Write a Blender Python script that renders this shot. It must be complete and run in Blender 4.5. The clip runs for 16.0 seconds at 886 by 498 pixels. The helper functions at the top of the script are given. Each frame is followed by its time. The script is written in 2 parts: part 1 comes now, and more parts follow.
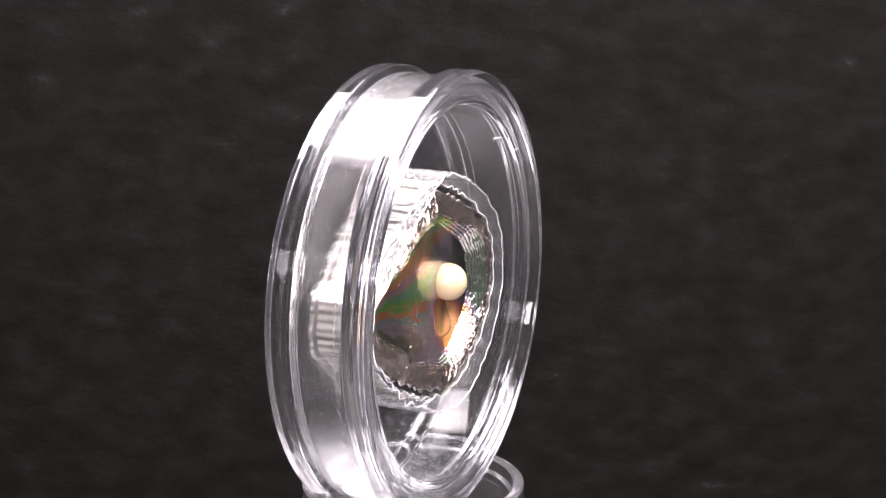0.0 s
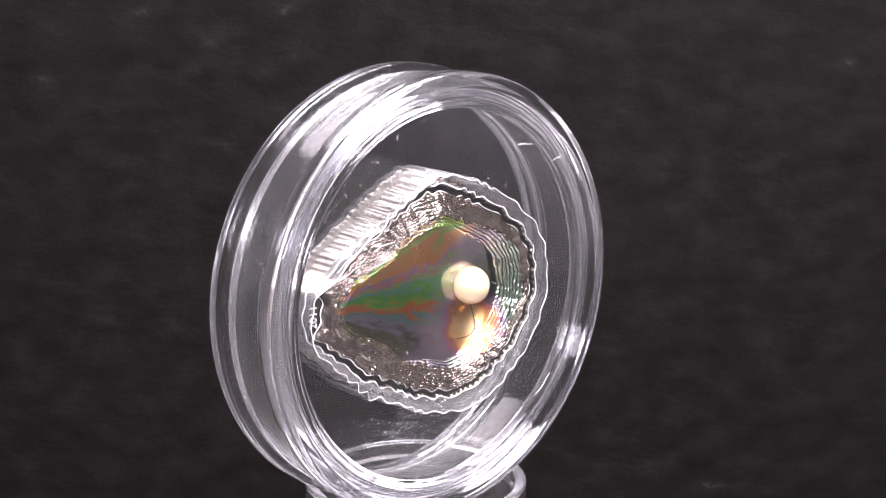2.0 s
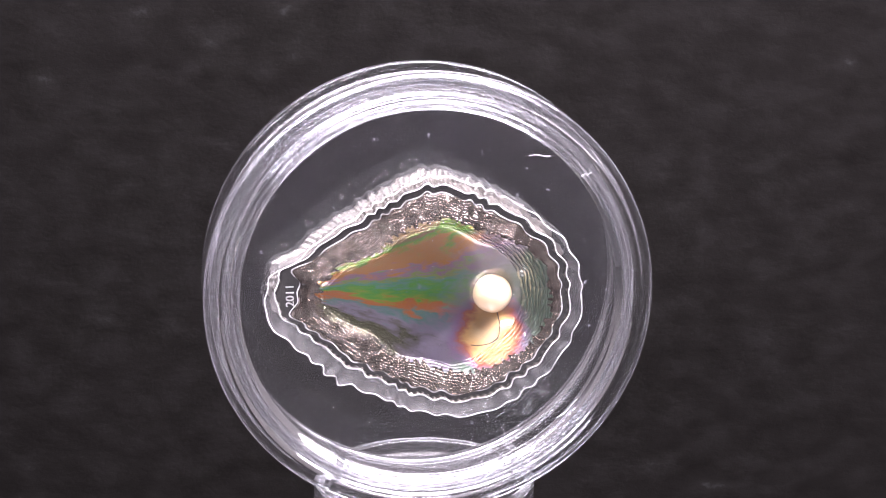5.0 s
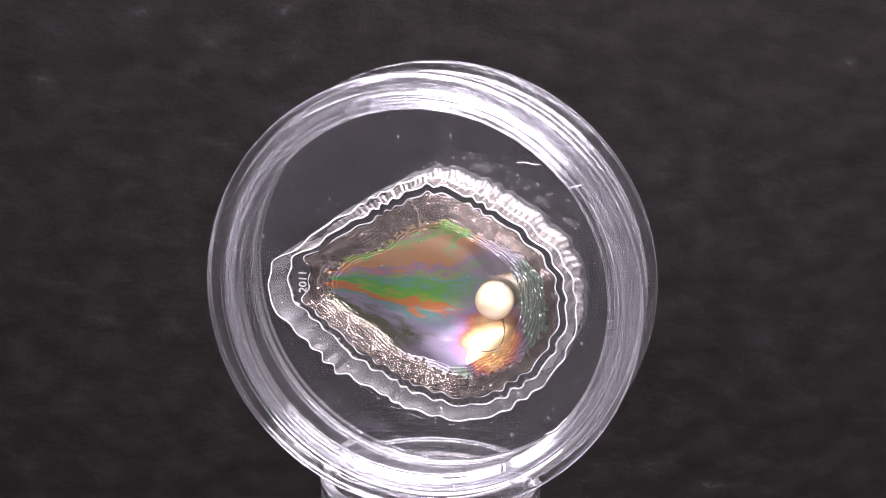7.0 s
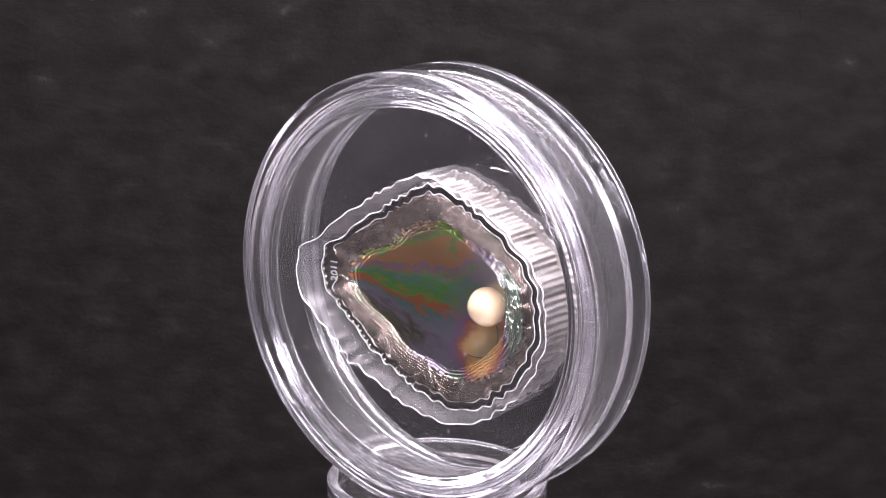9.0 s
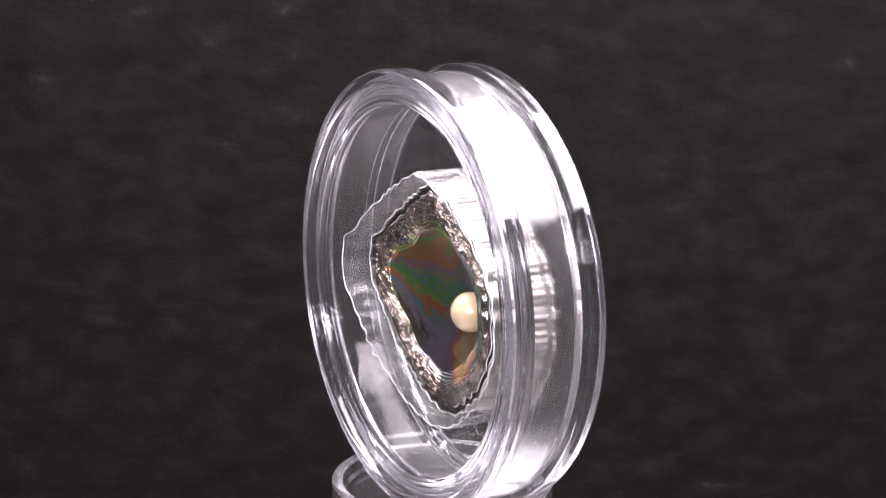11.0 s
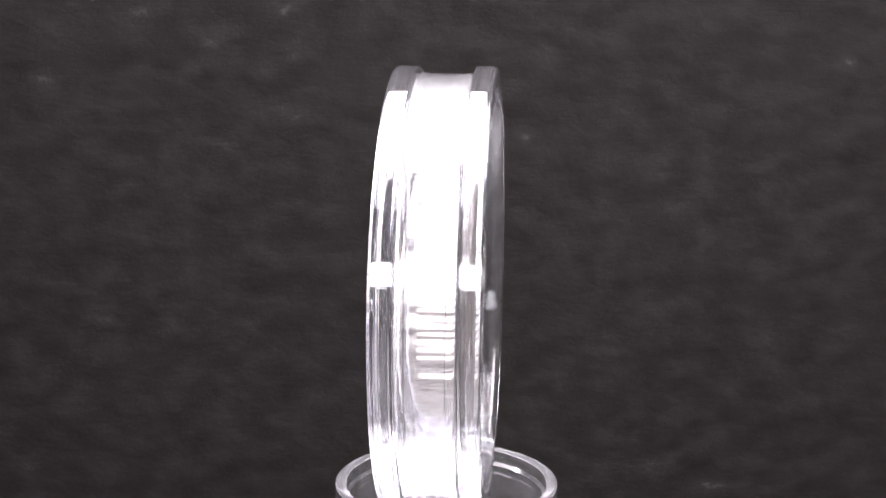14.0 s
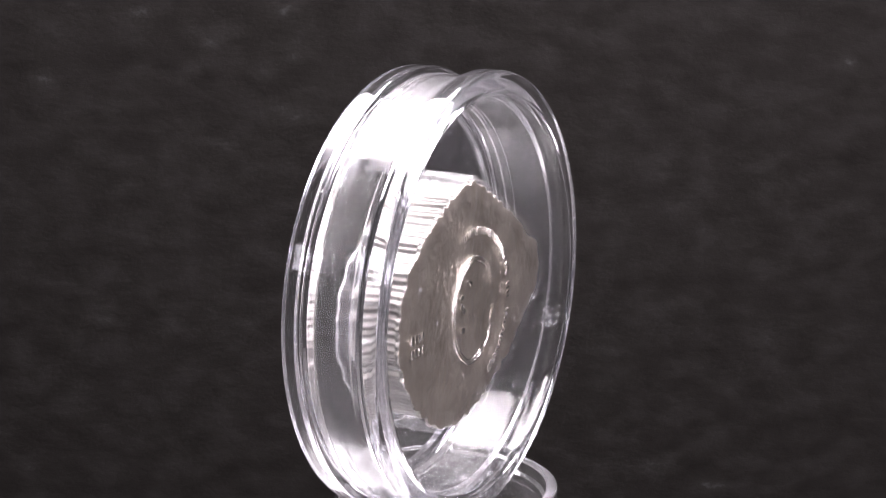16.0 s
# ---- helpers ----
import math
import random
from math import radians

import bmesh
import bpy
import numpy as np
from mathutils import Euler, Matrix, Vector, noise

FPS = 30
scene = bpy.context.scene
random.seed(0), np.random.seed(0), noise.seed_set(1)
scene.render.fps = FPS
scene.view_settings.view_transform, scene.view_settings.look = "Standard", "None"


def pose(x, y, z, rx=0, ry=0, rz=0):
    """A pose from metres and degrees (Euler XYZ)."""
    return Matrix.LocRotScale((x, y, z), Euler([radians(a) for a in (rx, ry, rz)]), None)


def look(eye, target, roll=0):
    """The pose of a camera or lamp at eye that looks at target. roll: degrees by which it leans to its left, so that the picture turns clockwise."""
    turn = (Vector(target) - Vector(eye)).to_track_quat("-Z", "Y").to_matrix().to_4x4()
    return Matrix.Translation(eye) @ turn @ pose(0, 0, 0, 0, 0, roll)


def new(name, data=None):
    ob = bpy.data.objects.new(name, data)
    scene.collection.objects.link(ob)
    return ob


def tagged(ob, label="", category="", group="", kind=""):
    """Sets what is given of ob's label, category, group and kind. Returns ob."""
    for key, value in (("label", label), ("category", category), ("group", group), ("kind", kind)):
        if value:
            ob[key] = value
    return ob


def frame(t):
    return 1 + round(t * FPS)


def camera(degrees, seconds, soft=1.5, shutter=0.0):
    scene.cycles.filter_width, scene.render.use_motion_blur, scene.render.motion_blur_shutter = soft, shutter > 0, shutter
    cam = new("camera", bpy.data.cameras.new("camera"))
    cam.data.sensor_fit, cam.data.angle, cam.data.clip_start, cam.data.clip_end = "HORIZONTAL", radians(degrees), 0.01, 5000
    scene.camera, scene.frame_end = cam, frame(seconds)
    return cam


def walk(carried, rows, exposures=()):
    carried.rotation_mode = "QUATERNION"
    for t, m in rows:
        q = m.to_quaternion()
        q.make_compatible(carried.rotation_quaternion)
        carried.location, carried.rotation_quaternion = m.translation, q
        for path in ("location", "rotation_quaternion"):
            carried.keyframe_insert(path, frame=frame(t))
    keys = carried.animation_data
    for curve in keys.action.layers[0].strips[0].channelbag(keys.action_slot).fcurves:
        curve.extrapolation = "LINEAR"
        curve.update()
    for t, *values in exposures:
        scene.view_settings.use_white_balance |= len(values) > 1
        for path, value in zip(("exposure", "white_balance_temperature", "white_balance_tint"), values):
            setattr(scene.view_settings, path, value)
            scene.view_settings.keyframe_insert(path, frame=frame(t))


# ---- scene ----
cam = camera(29.3, 16.0, soft=1.05)
EYE = pose(0.00148, -0.19909, 0.13908, 90 - 13.81, 0, 0) @ pose(0, 0, 0, 0, 0, 0.39)
EXPOSURES = [(0.0, 0.0, 6750, 18), (1.0, 0.02, 6700, 18), (2.0, 0.12, 6550, 20), (3.0, 0.25, 6470, 22), (4.0, 0.34, 6370, 25), (6.5, 0.38, 6370, 24), (8.0, 0.36, 6430, 26),
             (10.5, 0.06, 6550, 20), (11.5, 0.06, 6600, 19), (12.5, 0.26, 6650, 19), (13.2, 0.65, 6600, 18), (13.6, 0.76, 6550, 18), (14.5, 0.66, 6450, 16), (15.5, 0.36, 6550, 17), (16.0, 0.22, 6600, 18)]
walk(cam, [(0.0, EYE), (16.0, EYE)], EXPOSURES)

# ---- light ----
world = bpy.data.worlds.new("room_air")
scene.world = world
world.use_nodes = True
world.node_tree.nodes["Background"].inputs[0].default_value = (0.9, 0.92, 1.0, 1)
world.node_tree.nodes["Background"].inputs[1].default_value = 0.02
scene.view_settings.exposure = 0.0


def area_lamp(name, eye, target, size, size_y, watts, colour):
    data = bpy.data.lights.new(name, "AREA")
    data.shape, data.size, data.size_y, data.energy, data.color = "RECTANGLE", size, size_y, watts, colour
    ob = new(name, data)
    ob.matrix_world = look(eye, target)
    return ob


area_lamp("overhead_lamp", (0.04, 0.012, 0.30), (0.03, 0.0, 0.085), 0.46, 0.20, 7.3, (1.0, 0.97, 0.99))
area_lamp("desk_lamp", (-0.11, -0.50, 0.285), (0, 0, 0.085), 0.34, 0.11, 3.3, (0.98, 0.97, 1.0))


# ---- the turning frame ----
HUB = 85.0   # height of the capsule's centre over the table, mm
BACK = 1.63  # the capsule's centre lies this far behind the turning axis, mm
SIDE = -0.42


def at(u, v, z):
    """Millimetres across the disc, out of its front and up, to the turning frame in metres."""
    return Vector((u, BACK - v, z + HUB)) * 0.001


# ---- materials ----
class Nodes:
    """A small builder for node materials."""

    def __init__(self, name):
        self.mat = bpy.data.materials.new(name)
        self.mat.use_nodes = True
        self.tree = self.mat.node_tree
        self.tree.nodes.clear()
        self.out = self.add("ShaderNodeOutputMaterial")

    def add(self, kind, **values):
        node = self.tree.nodes.new(kind)
        for key, value in values.items():
            node.inputs[key.replace("_", " ")].default_value = value
        return node

    def link(self, a, b):
        self.tree.links.new(a, b)

    def noise(self, scale, detail=4.0, rough=0.6, stretch=(1, 1, 1), distort=0.0):
        co, mp = self.add("ShaderNodeTexCoord"), self.add("ShaderNodeMapping", Scale=stretch)
        nz = self.add("ShaderNodeTexNoise", Scale=scale, Detail=detail, Roughness=rough, Distortion=distort)
        self.link(co.outputs["Object"], mp.inputs[0])
        self.link(mp.outputs[0], nz.inputs["Vector"])
        return nz.outputs["Fac"]

    def ramp(self, fac, stops):
        rp = self.add("ShaderNodeValToRGB")
        els = rp.color_ramp.elements
        while len(els) < len(stops):
            els.new(0.5)
        for el, (at, col) in zip(els, stops):
            el.position, el.color = at, (*col, 1)
        self.link(fac, rp.inputs[0])
        return rp.outputs[0]

    def bump(self, height, strength, distance):
        b = self.add("ShaderNodeBump", Strength=strength, Distance=distance)
        self.link(height, b.inputs["Height"])
        return b.outputs[0]

    def finish(self, shader):
        self.link(shader.outputs[0], self.out.inputs[0])
        return self.mat


def principled(name, stops, scale, metallic=0.0, rough=(0.4, 0.5), bump=0.0, bump_scale=None, stretch=(1, 1, 1), spec=0.5, distance=0.0002, coat=0.0):
    n = Nodes(name)
    bs = n.add("ShaderNodeBsdfPrincipled", Metallic=metallic)
    bs.inputs["Specular IOR Level"].default_value = spec
    bs.inputs["Coat Weight"].default_value = coat
    fac = n.noise(scale, stretch=stretch)
    n.link(n.ramp(fac, stops), bs.inputs["Base Color"])
    mr = n.add("ShaderNodeMapRange")
    mr.inputs["To Min"].default_value, mr.inputs["To Max"].default_value = rough
    n.link(n.noise(scale * 3.1, stretch=stretch), mr.inputs["Value"])
    n.link(mr.outputs[0], bs.inputs["Roughness"])
    if bump:
        n.link(n.bump(n.noise(bump_scale or scale * 6, 6, 0.7, stretch), bump, distance), bs.inputs["Normal"])
    return n.finish(bs)


def clear_solid(name, rough=0.02, colour=(1, 1, 1), haze=0.0, ior=1.49):
    """Moulded clear plastic: refracts, with a little haze of fine scratches."""
    n = Nodes(name)
    gl = n.add("ShaderNodeBsdfGlass", IOR=ior)
    gl.inputs["Color"].default_value = (*colour, 1)
    mr = n.add("ShaderNodeMapRange")
    mr.inputs["To Min"].default_value, mr.inputs["To Max"].default_value = rough * 0.5, rough * 2.0
    n.link(n.noise(300), mr.inputs["Value"])
    n.link(mr.outputs[0], gl.inputs["Roughness"])
    n.link(n.bump(n.noise(160, 3), 0.03, 0.0004), gl.inputs["Normal"])
    if not haze:
        return n.finish(gl)
    df = n.add("ShaderNodeBsdfDiffuse")
    df.inputs["Color"].default_value = (0.85, 0.85, 0.87, 1)
    tl = n.add("ShaderNodeBsdfTranslucent")
    tl.inputs["Color"].default_value = (0.85, 0.85, 0.87, 1)
    half = n.add("ShaderNodeMixShader", Fac=0.5)
    n.link(df.outputs[0], half.inputs[1])
    n.link(tl.outputs[0], half.inputs[2])
    mix = n.add("ShaderNodeMixShader", Fac=haze)
    n.link(gl.outputs[0], mix.inputs[1])
    n.link(half.outputs[0], mix.inputs[2])
    return n.finish(mix)


def clear_pane(name, haze):
    """A flat clear pane with specks of dust and a fresnel gloss."""
    n = Nodes(name)
    tr = n.add("ShaderNodeBsdfTransparent")
    gs = n.add("ShaderNodeBsdfGlossy", Roughness=0.03)
    lw = n.add("ShaderNodeLayerWeight", Blend=0.5)
    pw = n.add("ShaderNodeMath")
    pw.operation, pw.inputs[1].default_value = "POWER", 4.0
    n.link(lw.outputs["Facing"], pw.inputs[0])
    sc = n.add("ShaderNodeMath")
    sc.operation, sc.inputs[1].default_value, sc.inputs[2].default_value = "MULTIPLY_ADD", 0.55, 0.025
    n.link(pw.outputs[0], sc.inputs[0])
    m1 = n.add("ShaderNodeMixShader")
    n.link(sc.outputs[0], m1.inputs[0])
    n.link(tr.outputs[0], m1.inputs[1])
    n.link(gs.outputs[0], m1.inputs[2])
    df = n.add("ShaderNodeBsdfDiffuse")
    df.inputs["Color"].default_value = (0.74, 0.74, 0.86, 1)
    dust = n.ramp(n.noise(900, 2, 0.5), [(0.0, (haze,) * 3), (0.72, (haze,) * 3), (0.80, (haze + 0.25,) * 3)])
    m2 = n.add("ShaderNodeMixShader")
    n.link(dust, m2.inputs[0])
    n.link(m1.outputs[0], m2.inputs[1])
    n.link(df.outputs[0], m2.inputs[2])
    return n.finish(m2)


def clear_collar(name, milk, gloss):
    """Thin clear moulding that holds the coin: see-through, with a gloss that grows towards grazing sight."""
    n = Nodes(name)
    tr = n.add("ShaderNodeBsdfTransparent")
    tr.inputs["Color"].default_value = (0.86, 0.86, 0.88, 1)
    gs = n.add("ShaderNodeBsdfGlossy", Roughness=0.25)
    n.link(n.bump(n.noise(700, 3), 0.07, 0.0003), gs.inputs["Normal"])
    lw = n.add("ShaderNodeLayerWeight", Blend=0.5)
    pw = n.add("ShaderNodeMath")
    pw.operation, pw.inputs[1].default_value = "POWER", 2.6
    n.link(lw.outputs["Facing"], pw.inputs[0])
    sc = n.add("ShaderNodeMath")
    sc.operation, sc.inputs[1].default_value, sc.inputs[2].default_value = "MULTIPLY_ADD", 0.32, gloss
    n.link(pw.outputs[0], sc.inputs[0])
    m1 = n.add("ShaderNodeMixShader")
    n.link(sc.outputs[0], m1.inputs[0])
    n.link(tr.outputs[0], m1.inputs[1])
    n.link(gs.outputs[0], m1.inputs[2])
    df = n.add("ShaderNodeBsdfDiffuse")
    df.inputs["Color"].default_value = (0.8, 0.8, 0.82, 1)
    m2 = n.add("ShaderNodeMixShader", Fac=milk)
    n.link(m1.outputs[0], m2.inputs[1])
    n.link(df.outputs[0], m2.inputs[2])
    return n.finish(m2)


MAT_COLLAR = clear_collar("clear_collar", 0.012, 0.04)
MAT_COLLAR_FACE = clear_collar("frosted_collar_face", 0.038, 0.012)
# mottled near-white: the highlight lines along the lips, put into the colour
MAT_EDGE_GLINT = principled("edge_glint", [(0.32, (0.30, 0.29, 0.29)), (0.6, (0.88, 0.87, 0.88))], 420, 0.15, (0.14, 0.26), 0.1, 1500)
MAT_YEAR = principled("frosted_digits", [(0.3, (0.50, 0.49, 0.48)), (0.7, (0.62, 0.61, 0.60))], 500, 0.5, (0.35, 0.5))
MAT_SHELL = clear_solid("clear_acrylic", 0.025, (0.985, 0.985, 1.0), 0.005)
MAT_BAND = clear_solid("clear_acrylic_band", 0.085, (0.98, 0.98, 0.99), 0.006)
MAT_BAND_INSIDE = clear_solid("clear_acrylic_satin", 0.09, (0.98, 0.98, 0.99), 0.005)
MAT_TUBE = clear_solid("clear_tube", 0.04, (0.97, 0.97, 0.98), 0.01)
MAT_TUBE_EDGE = clear_solid("sawn_tube_edge", 0.12, (0.60, 0.60, 0.61), 0.025)
MAT_PANE = clear_pane("clear_window", 0.003)
MAT_SILVER = principled("toned_silver", [(0.3, (0.20, 0.185, 0.17)), (0.7, (0.34, 0.32, 0.29))], 400, 1.0, (0.28, 0.42), 0.3, 900)
MAT_BACK = principled("antique_silver_back", [(0.25, (0.24, 0.21, 0.18)), (0.75, (0.54, 0.49, 0.44))], 150, 0.92, (0.24, 0.42), 0.5, 300, distance=0.0008)
MAT_RELIEF = principled("raised_silver", [(0.3, (0.82, 0.80, 0.77)), (0.7, (0.92, 0.90, 0.88))], 500, 1.0, (0.10, 0.2), 0.8, 1500)
MAT_RIM = principled("frilled_silver", [(0.30, (0.13, 0.105, 0.09)), (0.52, (0.25, 0.21, 0.185)), (0.72, (0.46, 0.41, 0.375))], 1100, 0.9, (0.18, 0.28), 0.04, 2600, distance=0.0002)
# near-black colour stands in for the shade down in the coin's edge gap
MAT_GAP_SHADE = principled("gap_shade", [(0.3, (0.012, 0.011, 0.011)), (0.7, (0.03, 0.028, 0.026))], 600, 0.0, (0.4, 0.6))
MAT_HAIR = principled("dark_fibre", [(0.3, (0.02, 0.016, 0.012)), (0.7, (0.04, 0.03, 0.025))], 900, 0.0, (0.5, 0.6))
MAT_SCRATCH = principled("bright_scratch", [(0.3, (0.7, 0.7, 0.7)), (0.7, (0.9, 0.9, 0.9))], 900, 0.0, (0.3, 0.5))
MAT_CARD = principled("black_felt", [(0.25, (0.0028, 0.0023, 0.0021)), (0.50, (0.0050, 0.0044, 0.0041)), (0.68, (0.0075, 0.0068, 0.0066)), (0.78, (0.020, 0.020, 0.020))], 170, 0.0, (0.75, 0.95), 0.2, 420, (0.75, 1, 1.2), 0.06, 0.001)
MAT_TABLE = principled("dark_table_top", [(0.3, (0.035, 0.033, 0.032)), (0.7, (0.05, 0.048, 0.046))], 14, 0.0, (0.35, 0.5), 0.1)
MAT_PLATTER = principled("white_platter", [(0.3, (0.58, 0.58, 0.58)), (0.7, (0.64, 0.64, 0.64))], 30, 0.0, (0.3, 0.45), 0.05)
MAT_WALL = principled("grey_wall_paint", [(0.3, (0.055, 0.055, 0.058)), (0.7, (0.07, 0.07, 0.073))], 3, 0.0, (0.7, 0.9), 0.1)


def nacre():
    """Iridescent mother-of-pearl foil: bands of green, rust and violet that stream out from the hinge."""
    n = Nodes("iridescent_nacre")
    co = n.add("ShaderNodeTexCoord")
    sep = n.add("ShaderNodeSeparateXYZ")
    n.link(co.outputs["Object"], sep.inputs[0])

    def calc(op, a, b=0.0, c=0.0):
        m = n.add("ShaderNodeMath")
        m.operation = op
        for k, x in enumerate((a, b, c)):
            if isinstance(x, (int, float)):
                m.inputs[k].default_value = x
            else:
                n.link(x, m.inputs[k])
        return m.outputs[0]

    def blend(factor, a, b):
        m = n.add("ShaderNodeMix")
        m.data_type = "RGBA"
        for key, x in (("Factor", factor), ("A", a), ("B", b)):
            if isinstance(x, float):
                m.inputs[key].default_value = x
            elif isinstance(x, tuple):
                m.inputs[key].default_value = (*x, 1)
            else:
                n.link(x, m.inputs[key])
        return m.outputs["Result"]

    hinge = at(-17.9, 0, 0.3)
    dx = calc("MULTIPLY_ADD", sep.outputs["X"], 1000.0, -hinge.x * 1000)
    dz = calc("MULTIPLY_ADD", sep.outputs["Z"], 1000.0, -hinge.z * 1000)
    angle = calc("ARCTAN2", dz, dx)
    reach = calc("SQRT", calc("ADD", calc("MULTIPLY", dx, dx), calc("MULTIPLY", dz, dz)))

    def rays(along, across, detail, seed):
        """Noise that is drawn out along the rays from the hinge."""
        v = n.add("ShaderNodeCombineXYZ", Y=seed)
        n.link(calc("MULTIPLY", reach, along), v.inputs["X"])
        n.link(calc("MULTIPLY", angle, across), v.inputs["Z"])
        nz = n.add("ShaderNodeTexNoise", Scale=1.0, Detail=detail, Roughness=0.6, Distortion=0.4)
        n.link(v.outputs[0], nz.inputs["Vector"])
        return nz.outputs["Fac"]

    wide, plumes, hairs = rays(0.17, 5.0, 3, 1.0), rays(0.30, 15.0, 4, 4.0), rays(0.55, 60.0, 4, 9.0)
    phase = calc("MULTIPLY_ADD", angle, 1.05, 0.5)
    phase = calc("MULTIPLY_ADD", wide, 0.34, calc("ADD", phase, -0.17))
    phase = calc("MULTIPLY_ADD", plumes, 0.36, calc("ADD", phase, -0.18))
    phase = calc("MULTIPLY_ADD", hairs, 0.10, calc("ADD", phase, -0.05))
    col = n.ramp(phase, [
        (0.06, (0.13, 0.13, 0.07)), (0.17, (0.32, 0.28, 0.37)), (0.26, (0.14, 0.30, 0.26)), (0.31, (0.58, 0.20, 0.07)), (0.36, (0.60, 0.20, 0.05)), (0.41, (0.23, 0.46, 0.05)), (0.47, (0.09, 0.42, 0.06)),
        (0.53, (0.13, 0.36, 0.30)), (0.58, (0.28, 0.40, 0.08)), (0.63, (0.38, 0.22, 0.36)), (0.68, (0.62, 0.26, 0.06)), (0.78, (0.58, 0.28, 0.08)), (0.85, (0.17, 0.42, 0.05)), (0.93, (0.30, 0.20, 0.10))])
    # towards the round end the bands turn to violet and then to teal
    edge = calc("MULTIPLY_ADD", plumes, 0.42, calc("MULTIPLY_ADD", angle, -0.40, calc("MULTIPLY", reach, 0.04)))
    edge = calc("MULTIPLY", edge, 0.6)
    violet = n.ramp(edge, [(0.60, (0, 0, 0)), (0.71, (0.85, 0.85, 0.85))])
    col = blend(violet, col, (0.34, 0.29, 0.41))
    teal = n.ramp(edge, [(0.74, (0, 0, 0)), (0.83, (0.9, 0.9, 0.9))])
    col = blend(teal, col, (0.15, 0.23, 0.17))
    # painted highlight: warm gold, orange and purple fringe, in the bowl's deepest part
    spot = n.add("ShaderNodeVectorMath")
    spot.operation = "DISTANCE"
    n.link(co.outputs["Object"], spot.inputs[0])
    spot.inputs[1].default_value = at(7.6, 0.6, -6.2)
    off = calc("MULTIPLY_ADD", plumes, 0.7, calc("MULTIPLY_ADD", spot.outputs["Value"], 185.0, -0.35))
    gold_glint = n.ramp(off, [(0.20, (0.96, 0.72, 0.40)), (0.52, (0.95, 0.58, 0.24)), (0.70, (0.56, 0.20, 0.14)), (0.86, (0.36, 0.19, 0.42))])
    col = blend(n.ramp(off, [(0.72, (1, 1, 1)), (1.0, (0, 0, 0))]), col, gold_glint)
    grain = n.bump(n.noise(1500, 4, 0.7, (0.6, 1, 1.4)), 0.14, 0.0003)
    soft = n.add("ShaderNodeBsdfPrincipled", Metallic=0.96, Roughness=0.355)
    n.link(col, soft.inputs["Base Color"])
    n.link(grain, soft.inputs["Normal"])
    mirror = n.add("ShaderNodeBsdfPrincipled", Metallic=1.0, Roughness=0.05)
    n.link(blend(0.62, col, (0.92, 0.87, 0.78)), mirror.inputs["Base Color"])
    n.link(n.bump(n.noise(600, 3, 0.6, (0.6, 1, 1.4)), 0.05, 0.0002), mirror.inputs["Normal"])
    both = n.add("ShaderNodeMixShader", Fac=0.42)
    n.link(soft.outputs[0], both.inputs[1])
    n.link(mirror.outputs[0], both.inputs[2])
    return n.finish(both)


def pearl_skin():
    n = Nodes("pearl_lustre")
    bs = n.add("ShaderNodeBsdfPrincipled", Roughness=0.28)
    bs.inputs["Coat Weight"].default_value = 0.8
    bs.inputs["Coat Roughness"].default_value = 0.12
    bs.inputs["Sheen Weight"].default_value = 0.0
    n.link(n.ramp(n.noise(260, 3), [(0.3, (0.66, 0.48, 0.29)), (0.7, (0.73, 0.57, 0.38))]), bs.inputs["Base Color"])
    n.link(n.bump(n.noise(500, 3), 0.06, 0.0002), bs.inputs["Normal"])
    return n.finish(bs)


MAT_NACRE = nacre()
MAT_PEARL = pearl_skin()

# ---- helpers of this scene ----
def part(name, bm, material, parent, label="", smooth=True, shadow=True):
    me = bpy.data.meshes.new(name)
    bmesh.ops.recalc_face_normals(bm, faces=bm.faces)
    bm.to_mesh(me)
    bm.free()
    me.materials.append(material)
    if smooth:
        for f in me.polygons:
            f.use_smooth = True
        me.set_sharp_from_angle(angle=radians(35))
    ob = new(name, me)
    ob.parent = parent
    ob.visible_shadow = shadow
    return tagged(ob, label)


def lathe(profile, n=180, place=None, u0=SIDE):
    """A closed ring: the profile's (radius, depth) turned round the disc's axis."""
    bm = bmesh.new()
    place = place or (lambda r, v, a: at(u0 + r * math.cos(a), v, r * math.sin(a)))
    rings = [[bm.verts.new(place(r, v, 2 * math.pi * i / n)) for r, v in profile] for i in range(n)]
    k = len(profile)
    for i in range(n):
        a, b = rings[i], rings[(i + 1) % n]
        for j in range(k):
            bm.faces.new((a[j], a[(j + 1) % k], b[(j + 1) % k], b[j]))
    return bm


def rounded(profile, r=0.14, seg=4):
    """The profile with each corner rounded, and a close support before and after it."""
    res, k = [], len(profile)
    for i in range(k):
        p, c, q = (Vector(profile[(i + j) % k]) for j in (-1, 0, 1))
        a, b = (p - c), (q - c)
        d = min(r, 0.36 * a.length, 0.36 * b.length)
        a, b = a.normalized(), b.normalized()
        p0, p1 = c + a * d, c + b * d
        res.append(tuple(c + a * d * 1.22))
        for j in range(seg + 1):
            f = j / seg
            res.append(tuple(p0.lerp(c, f).lerp(c.lerp(p1, f), f)))
        res.append(tuple(c + b * d * 1.22))
    return res


def disc(radius, v0, v1, n=120):
    bm = bmesh.new()
    rows = []
    for r, v in ((radius, v0), (radius, v1)):
        rows.append([bm.verts.new(at(SIDE + r * math.cos(2 * math.pi * i / n), v, r * math.sin(2 * math.pi * i / n))) for i in range(n)])
    for i in range(n):
        j = (i + 1) % n
        bm.faces.new((rows[0][i], rows[0][j], rows[1][j], rows[1][i]))
    bm.faces.new(rows[0])
    bm.faces.new(rows[1][::-1])
    return bm


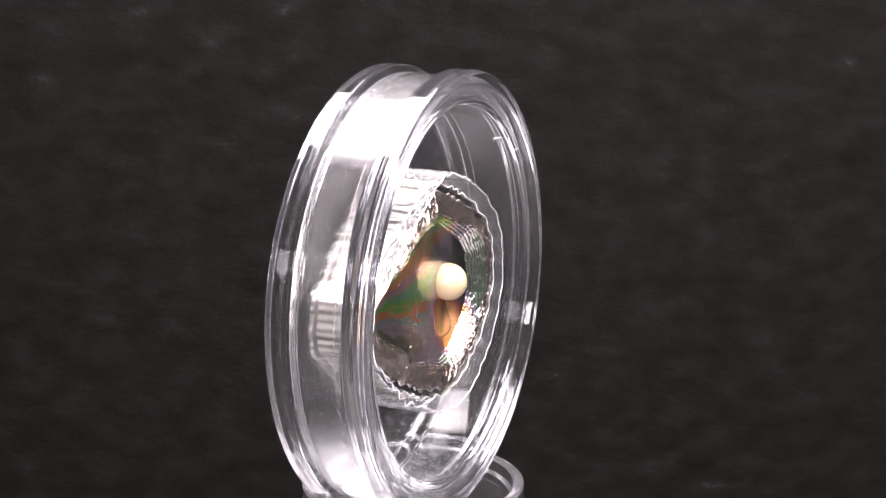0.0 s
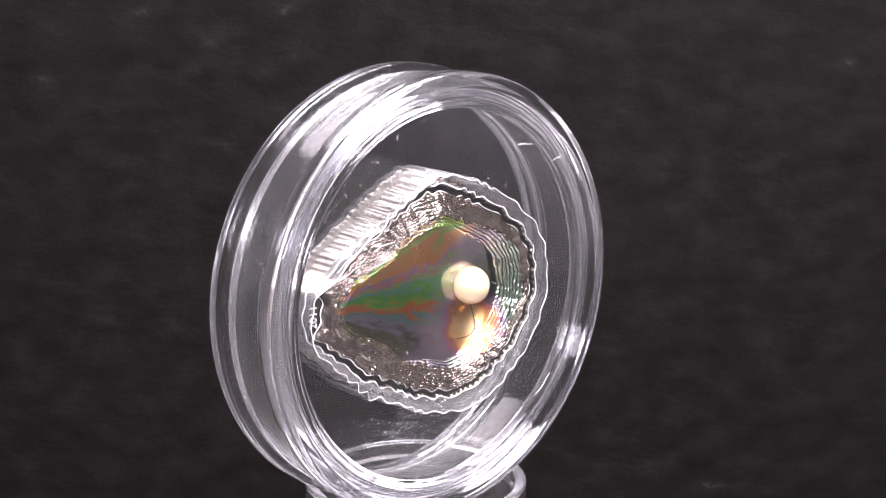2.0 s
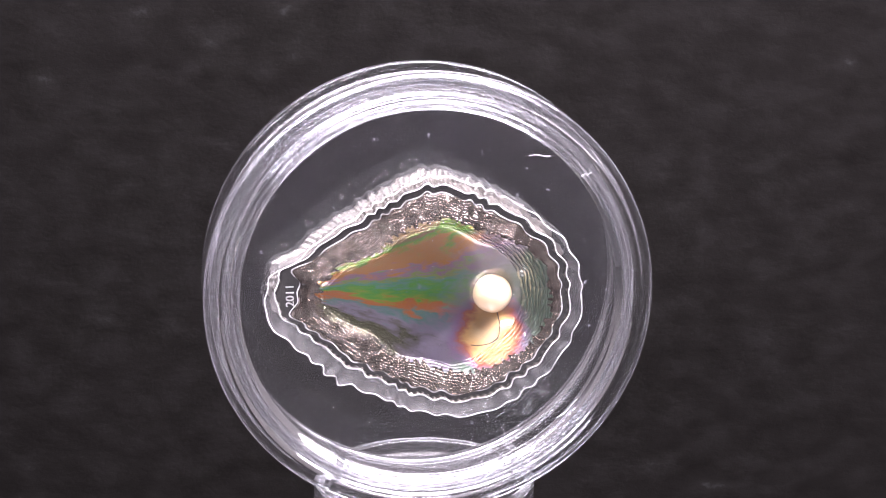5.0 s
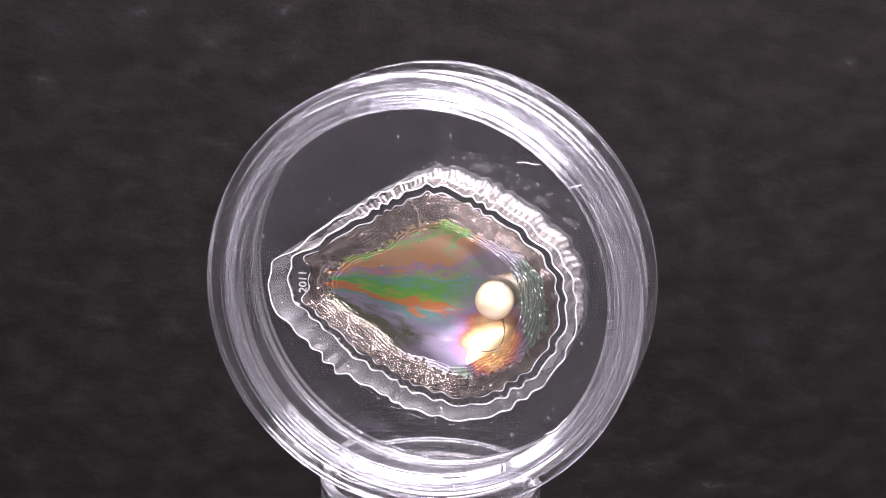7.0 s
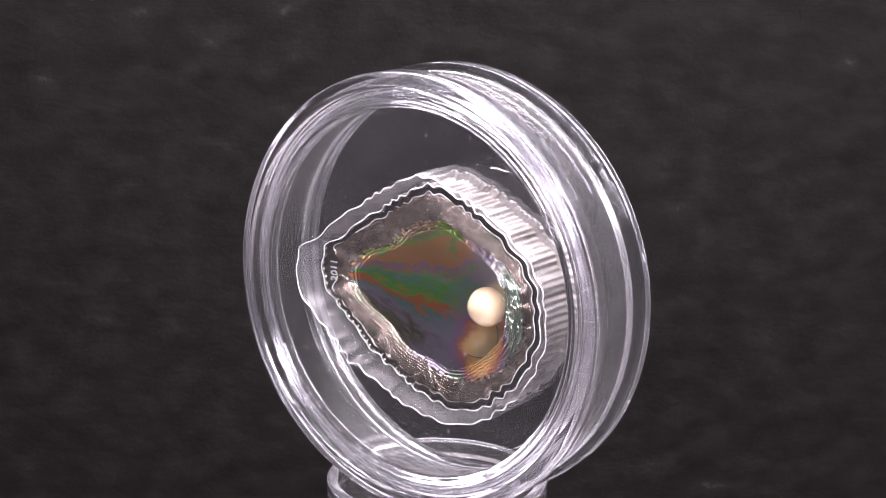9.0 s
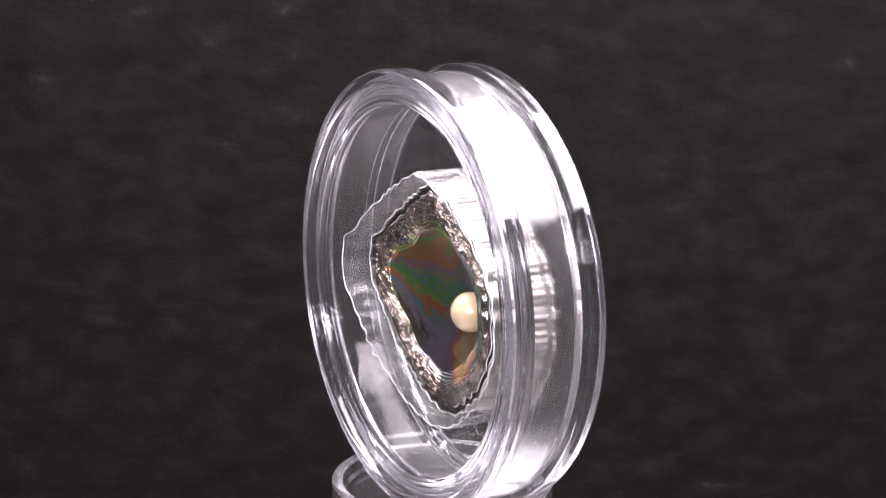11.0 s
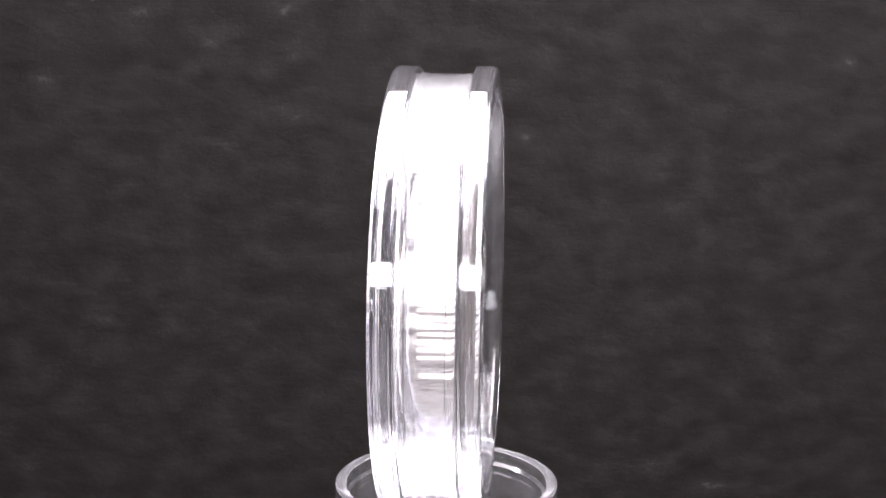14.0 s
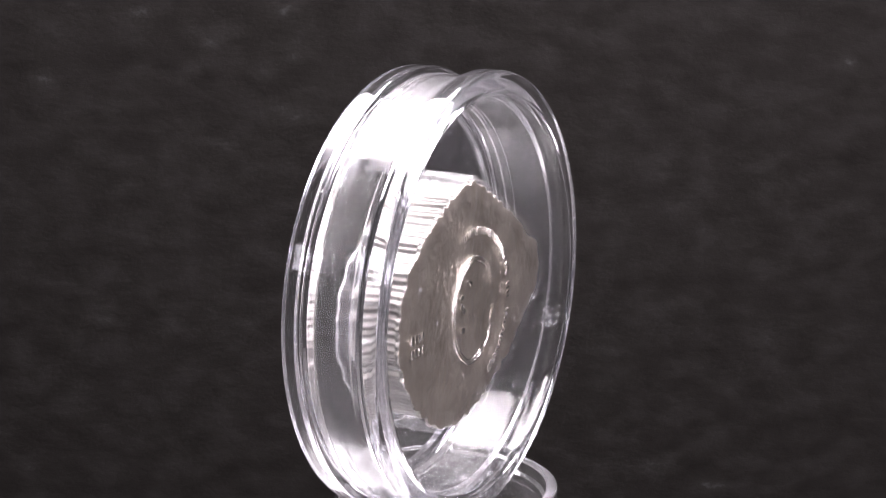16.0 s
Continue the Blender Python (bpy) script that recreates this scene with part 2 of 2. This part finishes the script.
def box(x0, x1, y0, y1, z0, z1):
    bm = bmesh.new()
    bmesh.ops.create_cube(bm, size=1)
    for v in bm.verts:
        v.co = Vector((x0 if v.co.x < 0 else x1, y0 if v.co.y < 0 else y1, z0 if v.co.z < 0 else z1))
    return bm


# ---- setting ----
def setting():
    for name, b, mat, label in (
            ("floor", (-0.8, 0.8, -0.9, 0.7, -0.05, -0.02), MAT_TABLE, "dark smooth table top under the turntable"),
            ("wall_back", (-0.8, 0.8, 0.7, 0.72, -0.05, 1.2), MAT_WALL, "plain grey painted wall"),
            ("wall_front", (-0.8, 0.8, -0.92, -0.9, -0.05, 1.2), MAT_WALL, "plain grey painted wall"),
            ("wall_left", (-0.82, -0.8, -0.9, 0.7, -0.05, 1.2), MAT_WALL, "plain grey painted wall"),
            ("wall_right", (0.8, 0.82, -0.9, 0.7, -0.05, 1.2), MAT_WALL, "plain grey painted wall"),
            ("ceiling", (-0.82, 0.82, -0.92, 0.72, 1.2, 1.22), MAT_WALL, "plain grey ceiling")):
        tagged(part(name, box(*b), mat, None, label, smooth=False), kind="structure", category=name.split("_")[0])
    bm = box(-0.30, 0.30, 0.130, 0.136, -0.02, 0.26)
    bmesh.ops.bevel(bm, geom=bm.edges[:], offset=0.0015, segments=2, affect="EDGES")
    tagged(part("backdrop", bm, MAT_CARD, None, "black felt-like backdrop board with faint pale flecks", smooth=False), kind="structure", category="backdrop")


# ---- the oyster outline ----
PLATE = -3.85   # depth of the coin's back
RADII = (16.35, 15.7, 14.2, 13.1, 12.4, 12.2, 12.5, 11.7, 11.3, 11.5, 13.0, 15.2, 20.6, 16.3, 14.0, 13.1, 12.4, 12.6, 13.1, 14.1, 14.95, 15.2, 15.9, 16.4)


def harmonics():
    """The first few harmonics of the edge, for the smooth hollow inside it."""
    return [(sum(r * math.cos(m * i * math.pi / 12) for i, r in enumerate(RADII)) / 12, sum(r * math.sin(m * i * math.pi / 12) for i, r in enumerate(RADII)) / 12) for m in range(1, 8)]


SOFT = harmonics()


def outline(a, grow=0.0, scallop=1.0, ripple=1.0):
    """The oyster's edge: a smooth pear shape with a scalloped border. Returns across and up, mm."""
    k = (a / (2 * math.pi) * 24) % 24
    i, f = int(k), k - int(k)
    p0, p1, p2, p3 = (RADII[(i + j) % 24] for j in (-1, 0, 1, 2))
    r = p1 + 0.5 * f * (p2 - p0 + f * (2 * p0 - 5 * p1 + 4 * p2 - p3 + f * (3 * (p1 - p2) + p3 - p0)))
    wob = noise.noise(Vector((3 * math.cos(a), 3 * math.sin(a), 1.7)))
    if math.cos(a) < -0.9:
        r = (r ** -30 + (-18.1 / math.cos(a)) ** -30) ** (-1 / 30)
    soft = 14.03 + sum(c * math.cos(m * a) + d * math.sin(m * a) for m, (c, d) in enumerate(SOFT, 1))
    r = soft + (r - soft) * min(1.0, scallop)
    wob2 = noise.noise(Vector((9 * math.cos(a), 9 * math.sin(a), 5.1)))
    r += scallop * ripple * (0.20 * math.sin(33 * a + 6 * wob) + 0.20 * wob + 0.24 * wob2)
    r += grow
    return r * math.cos(a), r * math.sin(a)


CX, CZ = 1.6, -1.0


def rings_mesh(levels, n=420, cap0=False, cap1=False):
    """Skin over rings; each level is a function of the angle that gives (across, depth, up)."""
    bm = bmesh.new()
    rows = [[bm.verts.new(at(*lv(2 * math.pi * i / n))) for i in range(n)] for lv in levels]
    for a, b in zip(rows, rows[1:]):
        for i in range(n):
            j = (i + 1) % n
            bm.faces.new((a[i], a[j], b[j], b[i]))
    for flag, row in ((cap0, rows[0]), (cap1, rows[-1])):
        if flag:
            mid = bm.verts.new(sum((v.co for v in row), Vector()) / n)
            for i in range(n):
                bm.faces.new((row[i], row[(i + 1) % n], mid))
    return bm


def slant(u):
    """The shell's inside leans: its round end lies nearer the front window than its hinge."""
    return 0.072 * (u + 1.0)


def inward(s, v):
    def level(a):
        u, z = outline(a, 0.0, max(0.0, (s - 0.7) / 0.3))
        u = CX + (u - CX) * s
        return u, v + (slant(u) if v > 0 or s < 0.9 and v > -2 else 0.0), CZ + (z - CZ) * s
    return level


def tip(a):
    """One at the middle of the hinge end, falling to nothing at its corners."""
    return math.exp(-(((a % (2 * math.pi)) - math.pi) / 0.13) ** 4)


def ribs(a):
    """The collar swells into a few broad ribs under the hinge."""
    return math.exp(-(((a % (2 * math.pi)) - math.pi - 0.52) / 0.36) ** 4) * (0.35 + 0.34 * math.sin(47 * a))


def out(grow, v, lean=0.0, reed=0.0, inset=0.0, lobes=56):
    def level(a):
        u, z = outline(a, grow + reed * math.sin(lobes * a) + (ribs(a) if grow > 1.6 else 0.0) - inset * tip(a), 1.0, 0.8 if grow > 1.6 else 1.0)
        return u, v + lean * slant(u), z
    return level


def bead(grow, v, r, lean=0.0, inset=0.0, n=6):
    """The levels of a thin round cord that follows the oyster's edge."""
    turns = [2 * math.pi * i / n for i in range(n + 1)]
    return [out(grow + r * math.cos(t), v + r * math.sin(t), lean, 0.0, inset) for t in turns]


BX, BZ = 8.0, -1.4   # deepest place of the hollow


def bowl_depth(k, u):
    """Deep under the pearl, shallow and nearly flat towards the hinge."""
    f = min(1.0, max(0.0, (u + 7.0) / 15.0))
    return 1.35 - (0.45 + 1.5 * f * f * (3 - 2 * f)) * (1 - k ** 2.5)


def dimple(u, z):
    """A rounder dip below the pearl."""
    return 1.0 * math.exp(-((u - 9.8) ** 2 + (z + 5.0) ** 2) / 13.5)


def border(a):
    """Where the frilled border ends inwards; it is narrow at the round end."""
    return 0.69 + 0.16 * max(0.0, math.cos(a + 0.1)) ** 2


def hollow(k):
    """A ring of the hollow; k runs from 0 in its deepest place to 1 at the border."""
    def level(a):
        u, z = outline(a, 0.0, 0.0)
        u, z = CX + (u - CX) * (border(a) + 0.03), CZ + (z - CZ) * (border(a) + 0.03)
        u, z = BX + (u - BX) * k, BZ + (z - BZ) * k
        return u, bowl_depth(k, u) + slant(u) - (dimple(u, z) + 0.055 * (z - BZ)) * (1 - k ** 5), z
    return level


def frill(s):
    """The layered border of the shell, with real ridges."""
    def level(a):
        wob = noise.noise(Vector((5 * math.cos(a), 5 * math.sin(a), 9 * s)))
        u, z = outline(a, 0.0, max(0.0, (s - 0.7) / 0.3) ** 2)
        k = s + 0.010 * wob - 0.088 * tip(a) * max(0.0, (s - 0.8) / 0.168)
        b = noise.noise(Vector((22 * math.cos(a), 22 * math.sin(a), 18 * s)))
        d = noise.noise(Vector((48 * math.cos(a), 48 * math.sin(a), 40 * s)))
        rise = 1.45 + 0.40 * math.sin(math.pi * min(1, max(0, (s - 0.68) / 0.32))) - max(0.0, border(a) + 0.06 - s) * 3.0
        rise += (0.095 + 0.03 * wob + 0.07 * b + 0.03 * d) * math.sin(215 * s + 6 * wob + 2.6 * b + 0.6 * d) + 0.012 * d + 0.03 * noise.noise(Vector((u * s, z * s, 4)) * 0.8)
        u = CX + (u - CX) * k
        return u, rise + slant(u), CZ + (z - CZ) * k
    return level


def worn_back(s):
    """The back is slightly uneven, with shallow ripples."""
    def level(a):
        u, v, z = inward(s, PLATE - 0.2 - 0.14 * (1 - s))(a)
        return u, v + 0.10 * noise.noise(Vector((u, z, 3)) * 0.45) + 0.07 * noise.noise(Vector((u * 1.4, z * 0.8, 8))) + 0.05 * noise.noise(Vector((u * 2.6 + z, z * 1.5, 2))), z
    return level


# ---- capsule ----
def thing(name, label, category):
    return tagged(new(name), label, category)


def dirt(window):
    """Specks of dust and a few fine scratches on the front window."""
    rnd = random.Random(11)
    for i in range(22):
        a, d = rnd.uniform(0, 6.28), 22.0 * math.sqrt(rnd.random())
        part("dust_speck", bar(SIDE + d * math.cos(a), d * math.sin(a), 5.02, rnd.uniform(0.04, 0.10), rnd.uniform(0.04, 0.09), rnd.uniform(0, 3), 0.05), MAT_SCRATCH, window)
    for pts in (((15.2, -15.9), (16.4, -15.2), (17.3, -14.1), (17.9, -13.6)), ((11.2, 17.0), (12.2, 17.1), (13.1, 16.9), (13.8, 16.95)), ((17.6, 14.4), (18.0, 14.7), (18.35, 14.6), (18.9, 14.9))):
        part("scratch", strand([(u, 5.02, z) for u, z in pts], 0.032), MAT_SCRATCH, window, "fine pale scratch")


def capsule():
    ob = thing("coin_capsule", "round clear plastic coin capsule standing on edge in a tube", "capsule")
    front = [(22.7, 4.2), (22.7, 5.1), (23.1, 5.45), (23.45, 5.5), (23.5, 5.35), (23.65, 5.35), (23.7, 5.5), (23.95, 5.5), (24.1, 5.1), (24.4, 5.1), (24.45, 5.25), (24.6, 5.25), (24.65, 5.1), (24.9, 5.1), (25.2, 6.0), (25.5, 6.22), (26.5, 6.22),
             (26.88, 6.12), (27.05, 5.8), (27.05, 3.60), (26.9, 3.40), (25.6, 3.36), (24.2, 3.36), (23.4, 3.9)]
    back = [(24.1, -4.4), (24.1, -5.3), (24.5, -5.9), (24.9, -6.02), (26.5, -6.02), (26.95, -5.9), (27.15, -5.5), (27.15, -3.55),
            (26.85, -3.40), (25.9, -3.36), (24.7, -3.36), (24.3, -3.8)]
    core = [(23.3, 3.30), (26.15, 3.30), (26.28, 3.0), (26.28, 2.3), (26.18, 2.2), (26.18, -2.2), (26.28, -2.3), (26.28, -3.0), (26.15, -3.30), (23.9, -3.30)]
    f = part("front_shell", lathe(rounded(front), 300), MAT_SHELL, ob, "clear stepped front rim", shadow=False)
    b = part("back_shell", lathe(rounded(back), 300), MAT_SHELL, ob, "clear back rim", shadow=False)
    band = part("side_band", lathe(rounded(core), 300), MAT_BAND, ob, "clear recessed band between the two rims", shadow=False)
    band.data.materials.append(MAT_BAND_INSIDE)   # the inner side is less polished than the outer one
    for face in band.data.polygons:
        c = face.center * 1000
        face.material_index = 1 if math.hypot(c.x - SIDE, c.z - HUB) < 25.0 else 0
    part("front_window", disc(22.66, 4.25, 5.0), MAT_PANE, f, "flat clear window", smooth=False, shadow=False)
    part("back_window", disc(24.06, -5.2, -4.45), MAT_PANE, b, "flat clear window", smooth=False, shadow=False)
    collar = part("collar", rings_mesh([out(1.95, -4.2, 0, 0.10), out(2.02, -3.9, 0, 0.10), out(2.08, -0.9, 0, 0.10), out(2.15, 3.5, 0, 0.03), out(2.05, 3.66), out(1.9, 3.68)], 960), MAT_COLLAR, ob,
                  "clear scalloped collar moulded round the coin", shadow=False)
    part("collar_face", rings_mesh([out(1.9, 3.68), out(1.75, 3.5, 0.1), out(1.25, 2.9, 0.4), out(0.88, 2.1, 0.8), out(0.70, 1.58, 1)], 960), MAT_COLLAR_FACE, collar, "frosted sloping face of the collar", shadow=False)
    part("collar_lip", rings_mesh(bead(1.98, 3.70, 0.065), 720), MAT_EDGE_GLINT, collar, "outer lip of the collar, its highlight line painted pale")
    dirt(f)
    return ob


# ---- coin ----
def ball(u, v, z, r, seg=40):
    bm = bmesh.new()
    bmesh.ops.create_uvsphere(bm, u_segments=seg, v_segments=seg // 2, radius=r * 0.001)
    for w in bm.verts:
        d = w.co.normalized()
        w.co *= 1 + 0.025 * noise.noise(d * 1.4 + Vector((2, 0, 0)))
        w.co.y *= 0.98
        w.co += at(u, v, z)
    return bm


def strand(points, r, steps=6):
    """A thin round thread through a few points."""
    bm = bmesh.new()
    pts = []
    for i in range((len(points) - 1) * steps + 1):
        k = min(i // steps, len(points) - 2)
        f = i / steps - k
        q = [Vector(points[min(max(k + j, 0), len(points) - 1)]) for j in (-1, 0, 1, 2)]
        pts.append(q[1] + 0.5 * f * (q[2] - q[0] + f * (2 * q[0] - 5 * q[1] + 4 * q[2] - q[3] + f * (3 * (q[1] - q[2]) + q[3] - q[0]))))
    rows = []
    for i, c in enumerate(pts):
        t = (pts[min(i + 1, len(pts) - 1)] - pts[max(i - 1, 0)]).normalized()
        n1 = t.cross(Vector((0, 1, 0))).normalized()
        n2 = Vector((0, 1, 0))
        rr = r * (0.35 if i in (0, len(pts) - 1) else 1)
        rows.append([bm.verts.new(at(*(c + rr * (math.cos(k * math.pi / 3) * n1 + math.sin(k * math.pi / 3) * n2)))) for k in range(6)])
    for a, b in zip(rows, rows[1:]):
        for k in range(6):
            bm.faces.new((a[k], a[(k + 1) % 6], b[(k + 1) % 6], b[k]))
    bm.faces.new(rows[0])
    bm.faces.new(rows[-1])
    return bm


def bar(u, z, v, w, h, turn, depth=0.22):
    """A small raised bar on the coin's back, bevelled."""
    bm = bmesh.new()
    bmesh.ops.create_cube(bm, size=1)
    bmesh.ops.bevel(bm, geom=bm.edges[:], offset=0.18, segments=1, affect="EDGES")
    c, s = math.cos(turn), math.sin(turn)
    for p in bm.verts:
        x, y, d = p.co.x * w, p.co.z * h, p.co.y * depth
        p.co = at(u + x * c - y * s, v + d, z + x * s + y * c)
    return bm


def lay(u, z):
    """A place just over the hollow's surface."""
    best = min(((hollow(k / 40)(a * math.pi / 60)) for k in range(1, 41) for a in range(120)), key=lambda p: (p[0] - u) ** 2 + (p[2] - z) ** 2)
    return u, best[1] + 0.12, z


def coin():
    ob = thing("oyster_coin", "silver oyster-shaped coin with iridescent inside, sealed upright in the capsule", "coin")
    part("edge_wall", rings_mesh([out(1.4, PLATE, 0, 0.08, 0, 120), out(1.5, PLATE + 0.15, 0, 0.1, 0, 120), out(1.45, PLATE + 0.5, 0, 0.1, 0, 120), out(0.6, PLATE + 0.7, 0, 0.11, 0, 120), out(0.45, -1.0, 0, 0.11, 0, 120), out(0.45, 1.3, 1, 0.1, 0, 120),
                                  out(0.62, 1.5, 1), out(0.55, 1.5, 1), out(0.55, 0.6, 1)], 1200), MAT_SILVER, ob, "dull toned scalloped silver edge")
    part("edge_lip", rings_mesh(bead(0.62, 1.60, 0.08, 1), 720), MAT_EDGE_GLINT, ob, "lip of the scalloped edge, its highlight line painted pale")
    part("border_lip", rings_mesh(bead(-0.36, 1.42, 0.08, 1, 1.75), 720), MAT_EDGE_GLINT, ob, "outer lip of the shell border, its highlight line painted pale")
    # sheet across the crevice, its shade painted near-black
    part("gap", rings_mesh([out(0.62, 0.95, 1), out(-0.5, 0.9, 1, 0, 2.0)]), MAT_GAP_SHADE, ob, "near-black sheet painted as shade in the gap inside the edge")
    frilled = part("frilled_border", rings_mesh([out(-0.4, 0.9, 1, 0, 1.75)] + [frill(0.968 - 0.313 * i / 200) for i in range(201)], 900), MAT_RIM, ob, "rough layered silver shell border")
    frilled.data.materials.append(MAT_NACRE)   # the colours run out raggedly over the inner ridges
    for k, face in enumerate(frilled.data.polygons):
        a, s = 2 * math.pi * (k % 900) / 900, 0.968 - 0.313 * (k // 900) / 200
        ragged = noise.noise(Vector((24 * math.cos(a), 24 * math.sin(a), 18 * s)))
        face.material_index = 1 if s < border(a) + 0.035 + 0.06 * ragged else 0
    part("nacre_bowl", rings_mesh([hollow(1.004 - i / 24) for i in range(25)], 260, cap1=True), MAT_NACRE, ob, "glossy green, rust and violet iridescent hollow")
    part("back_plate", rings_mesh([out(1.4, PLATE, 0, 0.08), out(1.0, PLATE - 0.12), inward(0.97, PLATE - 0.2)] + [worn_back(0.96 - 0.015 * i) for i in range(63)], 420, cap1=True), MAT_BACK, ob, "dull grey silver back")
    part("pearl", ball(7.8, 0.6, -0.95, 2.4), MAT_PEARL, ob, "round cream pearl with soft lustre")
    part("fibre", strand([*(lay(u, z) for u, z in ((8.5, -3.3), (8.8, -4.4), (8.9, -5.3), (8.6, -6.6), (7.6, -7.3), (6.3, -7.5), (5.1, -7.4)))], 0.06), MAT_HAIR, ob, "thin dark curved fibre")
    part("scratch", strand([*(lay(u, z) for u, z in ((11.4, -1.2), (12.1, -1.5), (12.8, -1.5), (13.5, -1.3)))], 0.05), MAT_SCRATCH, ob, "fine pale curved scratch")
    # the year, raised in the dark gap by the hinge
    font = bpy.data.curves.new("year", "FONT")
    font.body, font.size, font.extrude, font.align_x, font.align_y = "2011", 0.00145, 0.00012, "CENTER", "CENTER"
    draft = new("draft", font)
    letters = bpy.data.meshes.new_from_object(draft.evaluated_get(bpy.context.evaluated_depsgraph_get()))
    bpy.data.objects.remove(draft)
    letters.materials.clear()
    letters.materials.append(MAT_YEAR)
    year = new("year", letters)
    year.parent = ob
    turn = Matrix(((0, -1, 0), (0, 0, -1), (1, 0, 0))).to_4x4()
    year.matrix_basis = Matrix.Translation(at(-16.95, 0.02, -0.6)) @ turn
    tagged(year, "raised silver digits 2011")
    # back: seal ring and unreadable raised lettering
    def oval(rx, rz, v):
        def level(a):
            w = noise.noise(Vector((2.2 * math.cos(a), 2.2 * math.sin(a), 7.0)))
            k = 1 + 0.02 * w
            return rx * k * math.cos(a), v + (0.16 * abs(w) + 0.36 * max(0.0, 0.3 - math.cos(a)) if v < PLATE - 0.4 else 0.0), -1.7 + rz * k * math.sin(a)
        return level
    b = PLATE - 0.52
    for r in (5.65, 5.2):
        part("seal_ring", rings_mesh([oval(r, r * 1.19, b + 0.22), oval(r - 0.04, r * 1.19 - 0.05, b - 0.08), oval(r - 0.15, r * 1.19 - 0.18, b - 0.08), oval(r - 0.2, r * 1.19 - 0.24, b + 0.22)], 160), MAT_RELIEF, ob, "raised oval ring on the back")
    rnd = random.Random(4)
    for i in range(26):
        a = radians(76 + i * 6.6)
        if i in (14, 17):
            continue
        u, z = 0.3 + 9.5 * math.cos(a), -1.6 + 9.6 * math.sin(a)
        for k in range(2):
            turn = a - math.pi / 2
            d = (k - 0.5) * 0.55
            part("letter_bar", bar(u + d * math.cos(turn), z + d * math.sin(turn), b, 0.22 + 0.14 * rnd.random(), 0.8 + 0.4 * rnd.random(), turn + rnd.uniform(-0.4, 0.4)), MAT_RELIEF, ob)
    for i in range(8):
        part("letter_bar", bar(13.0 + 0.85 * (i % 4), -1.6 - 1.6 * (i // 4), b + 0.1, 0.3, 1.1, rnd.uniform(-0.2, 0.2)), MAT_RELIEF, ob)
    for i in range(7):
        part("seal_mark", bar(rnd.uniform(1.0, 4.0), -1.7 + rnd.uniform(-4, 4), b, rnd.uniform(0.3, 0.9), rnd.uniform(0.3, 0.8), rnd.uniform(0, 3)), MAT_RELIEF, ob)
    return ob


# ---- tube ----
def turntable():
    ob = thing("turntable", "round white turntable platter under the clear tube", "turntable")

    def place(rad, h, a):
        return Vector((rad * math.cos(a), rad * math.sin(a), h)) * 0.001
    top = [(0.5, 0.0), (53.0, 0.0), (54.2, -0.5), (54.6, -1.5), (54.6, -4.5), (53.5, -5.5), (0.5, -5.5)]
    foot = [(0.5, -5.5), (38.0, -5.5), (40.0, -8.0), (40.0, -20.0), (0.5, -20.0)]
    part("platter", lathe(top, 120, place), MAT_PLATTER, ob)
    part("base", lathe(foot, 90, place), MAT_PLATTER, ob)
    return ob


def tube():
    ob = thing("tube_stand", "clear plastic tube standing upright on the table, holding the capsule", "tube")
    tu, tv, r = -0.43, -0.44, 13.89
    top = -24.75

    def place(rad, h, a):
        return at(tu + rad * math.cos(a), tv + rad * math.sin(a), h)
    wall = [(r, -HUB), (r, top - 0.25), (r - 1.35, top - 0.25), (r - 1.35, top - 1.6), (r - 1.75, top - 2.0), (r - 1.75, top - 2.9), (r - 1.45, top - 3.3), (r - 1.45, -HUB)]
    part("tube_wall", lathe(wall, 120, place), MAT_TUBE, ob, "clear tube wall with a fine inner step", shadow=False)
    edge = [(r - 0.02, top - 0.22), (r - 0.02, top - 0.12), (r - 0.2, top), (r - 1.15, top), (r - 1.33, top - 0.12), (r - 1.33, top - 0.22)]
    part("tube_rim", lathe(edge, 120, place), MAT_TUBE_EDGE, ob, "frosted sawn top edge", shadow=False)
    return ob


setting()
CAPSULE, COIN, TUBE, TURNTABLE = capsule(), coin(), tube(), turntable()


def motions():
    rows = []
    for i in range(33):
        t = i * 0.5
        rows.append((t, pose(0, 0, 0, 0, 0, 66.15 - 11.589 * t + 0.007 * t * t)))
    for ob in (CAPSULE, COIN, TUBE, TURNTABLE):
        walk(ob, rows)


motions()
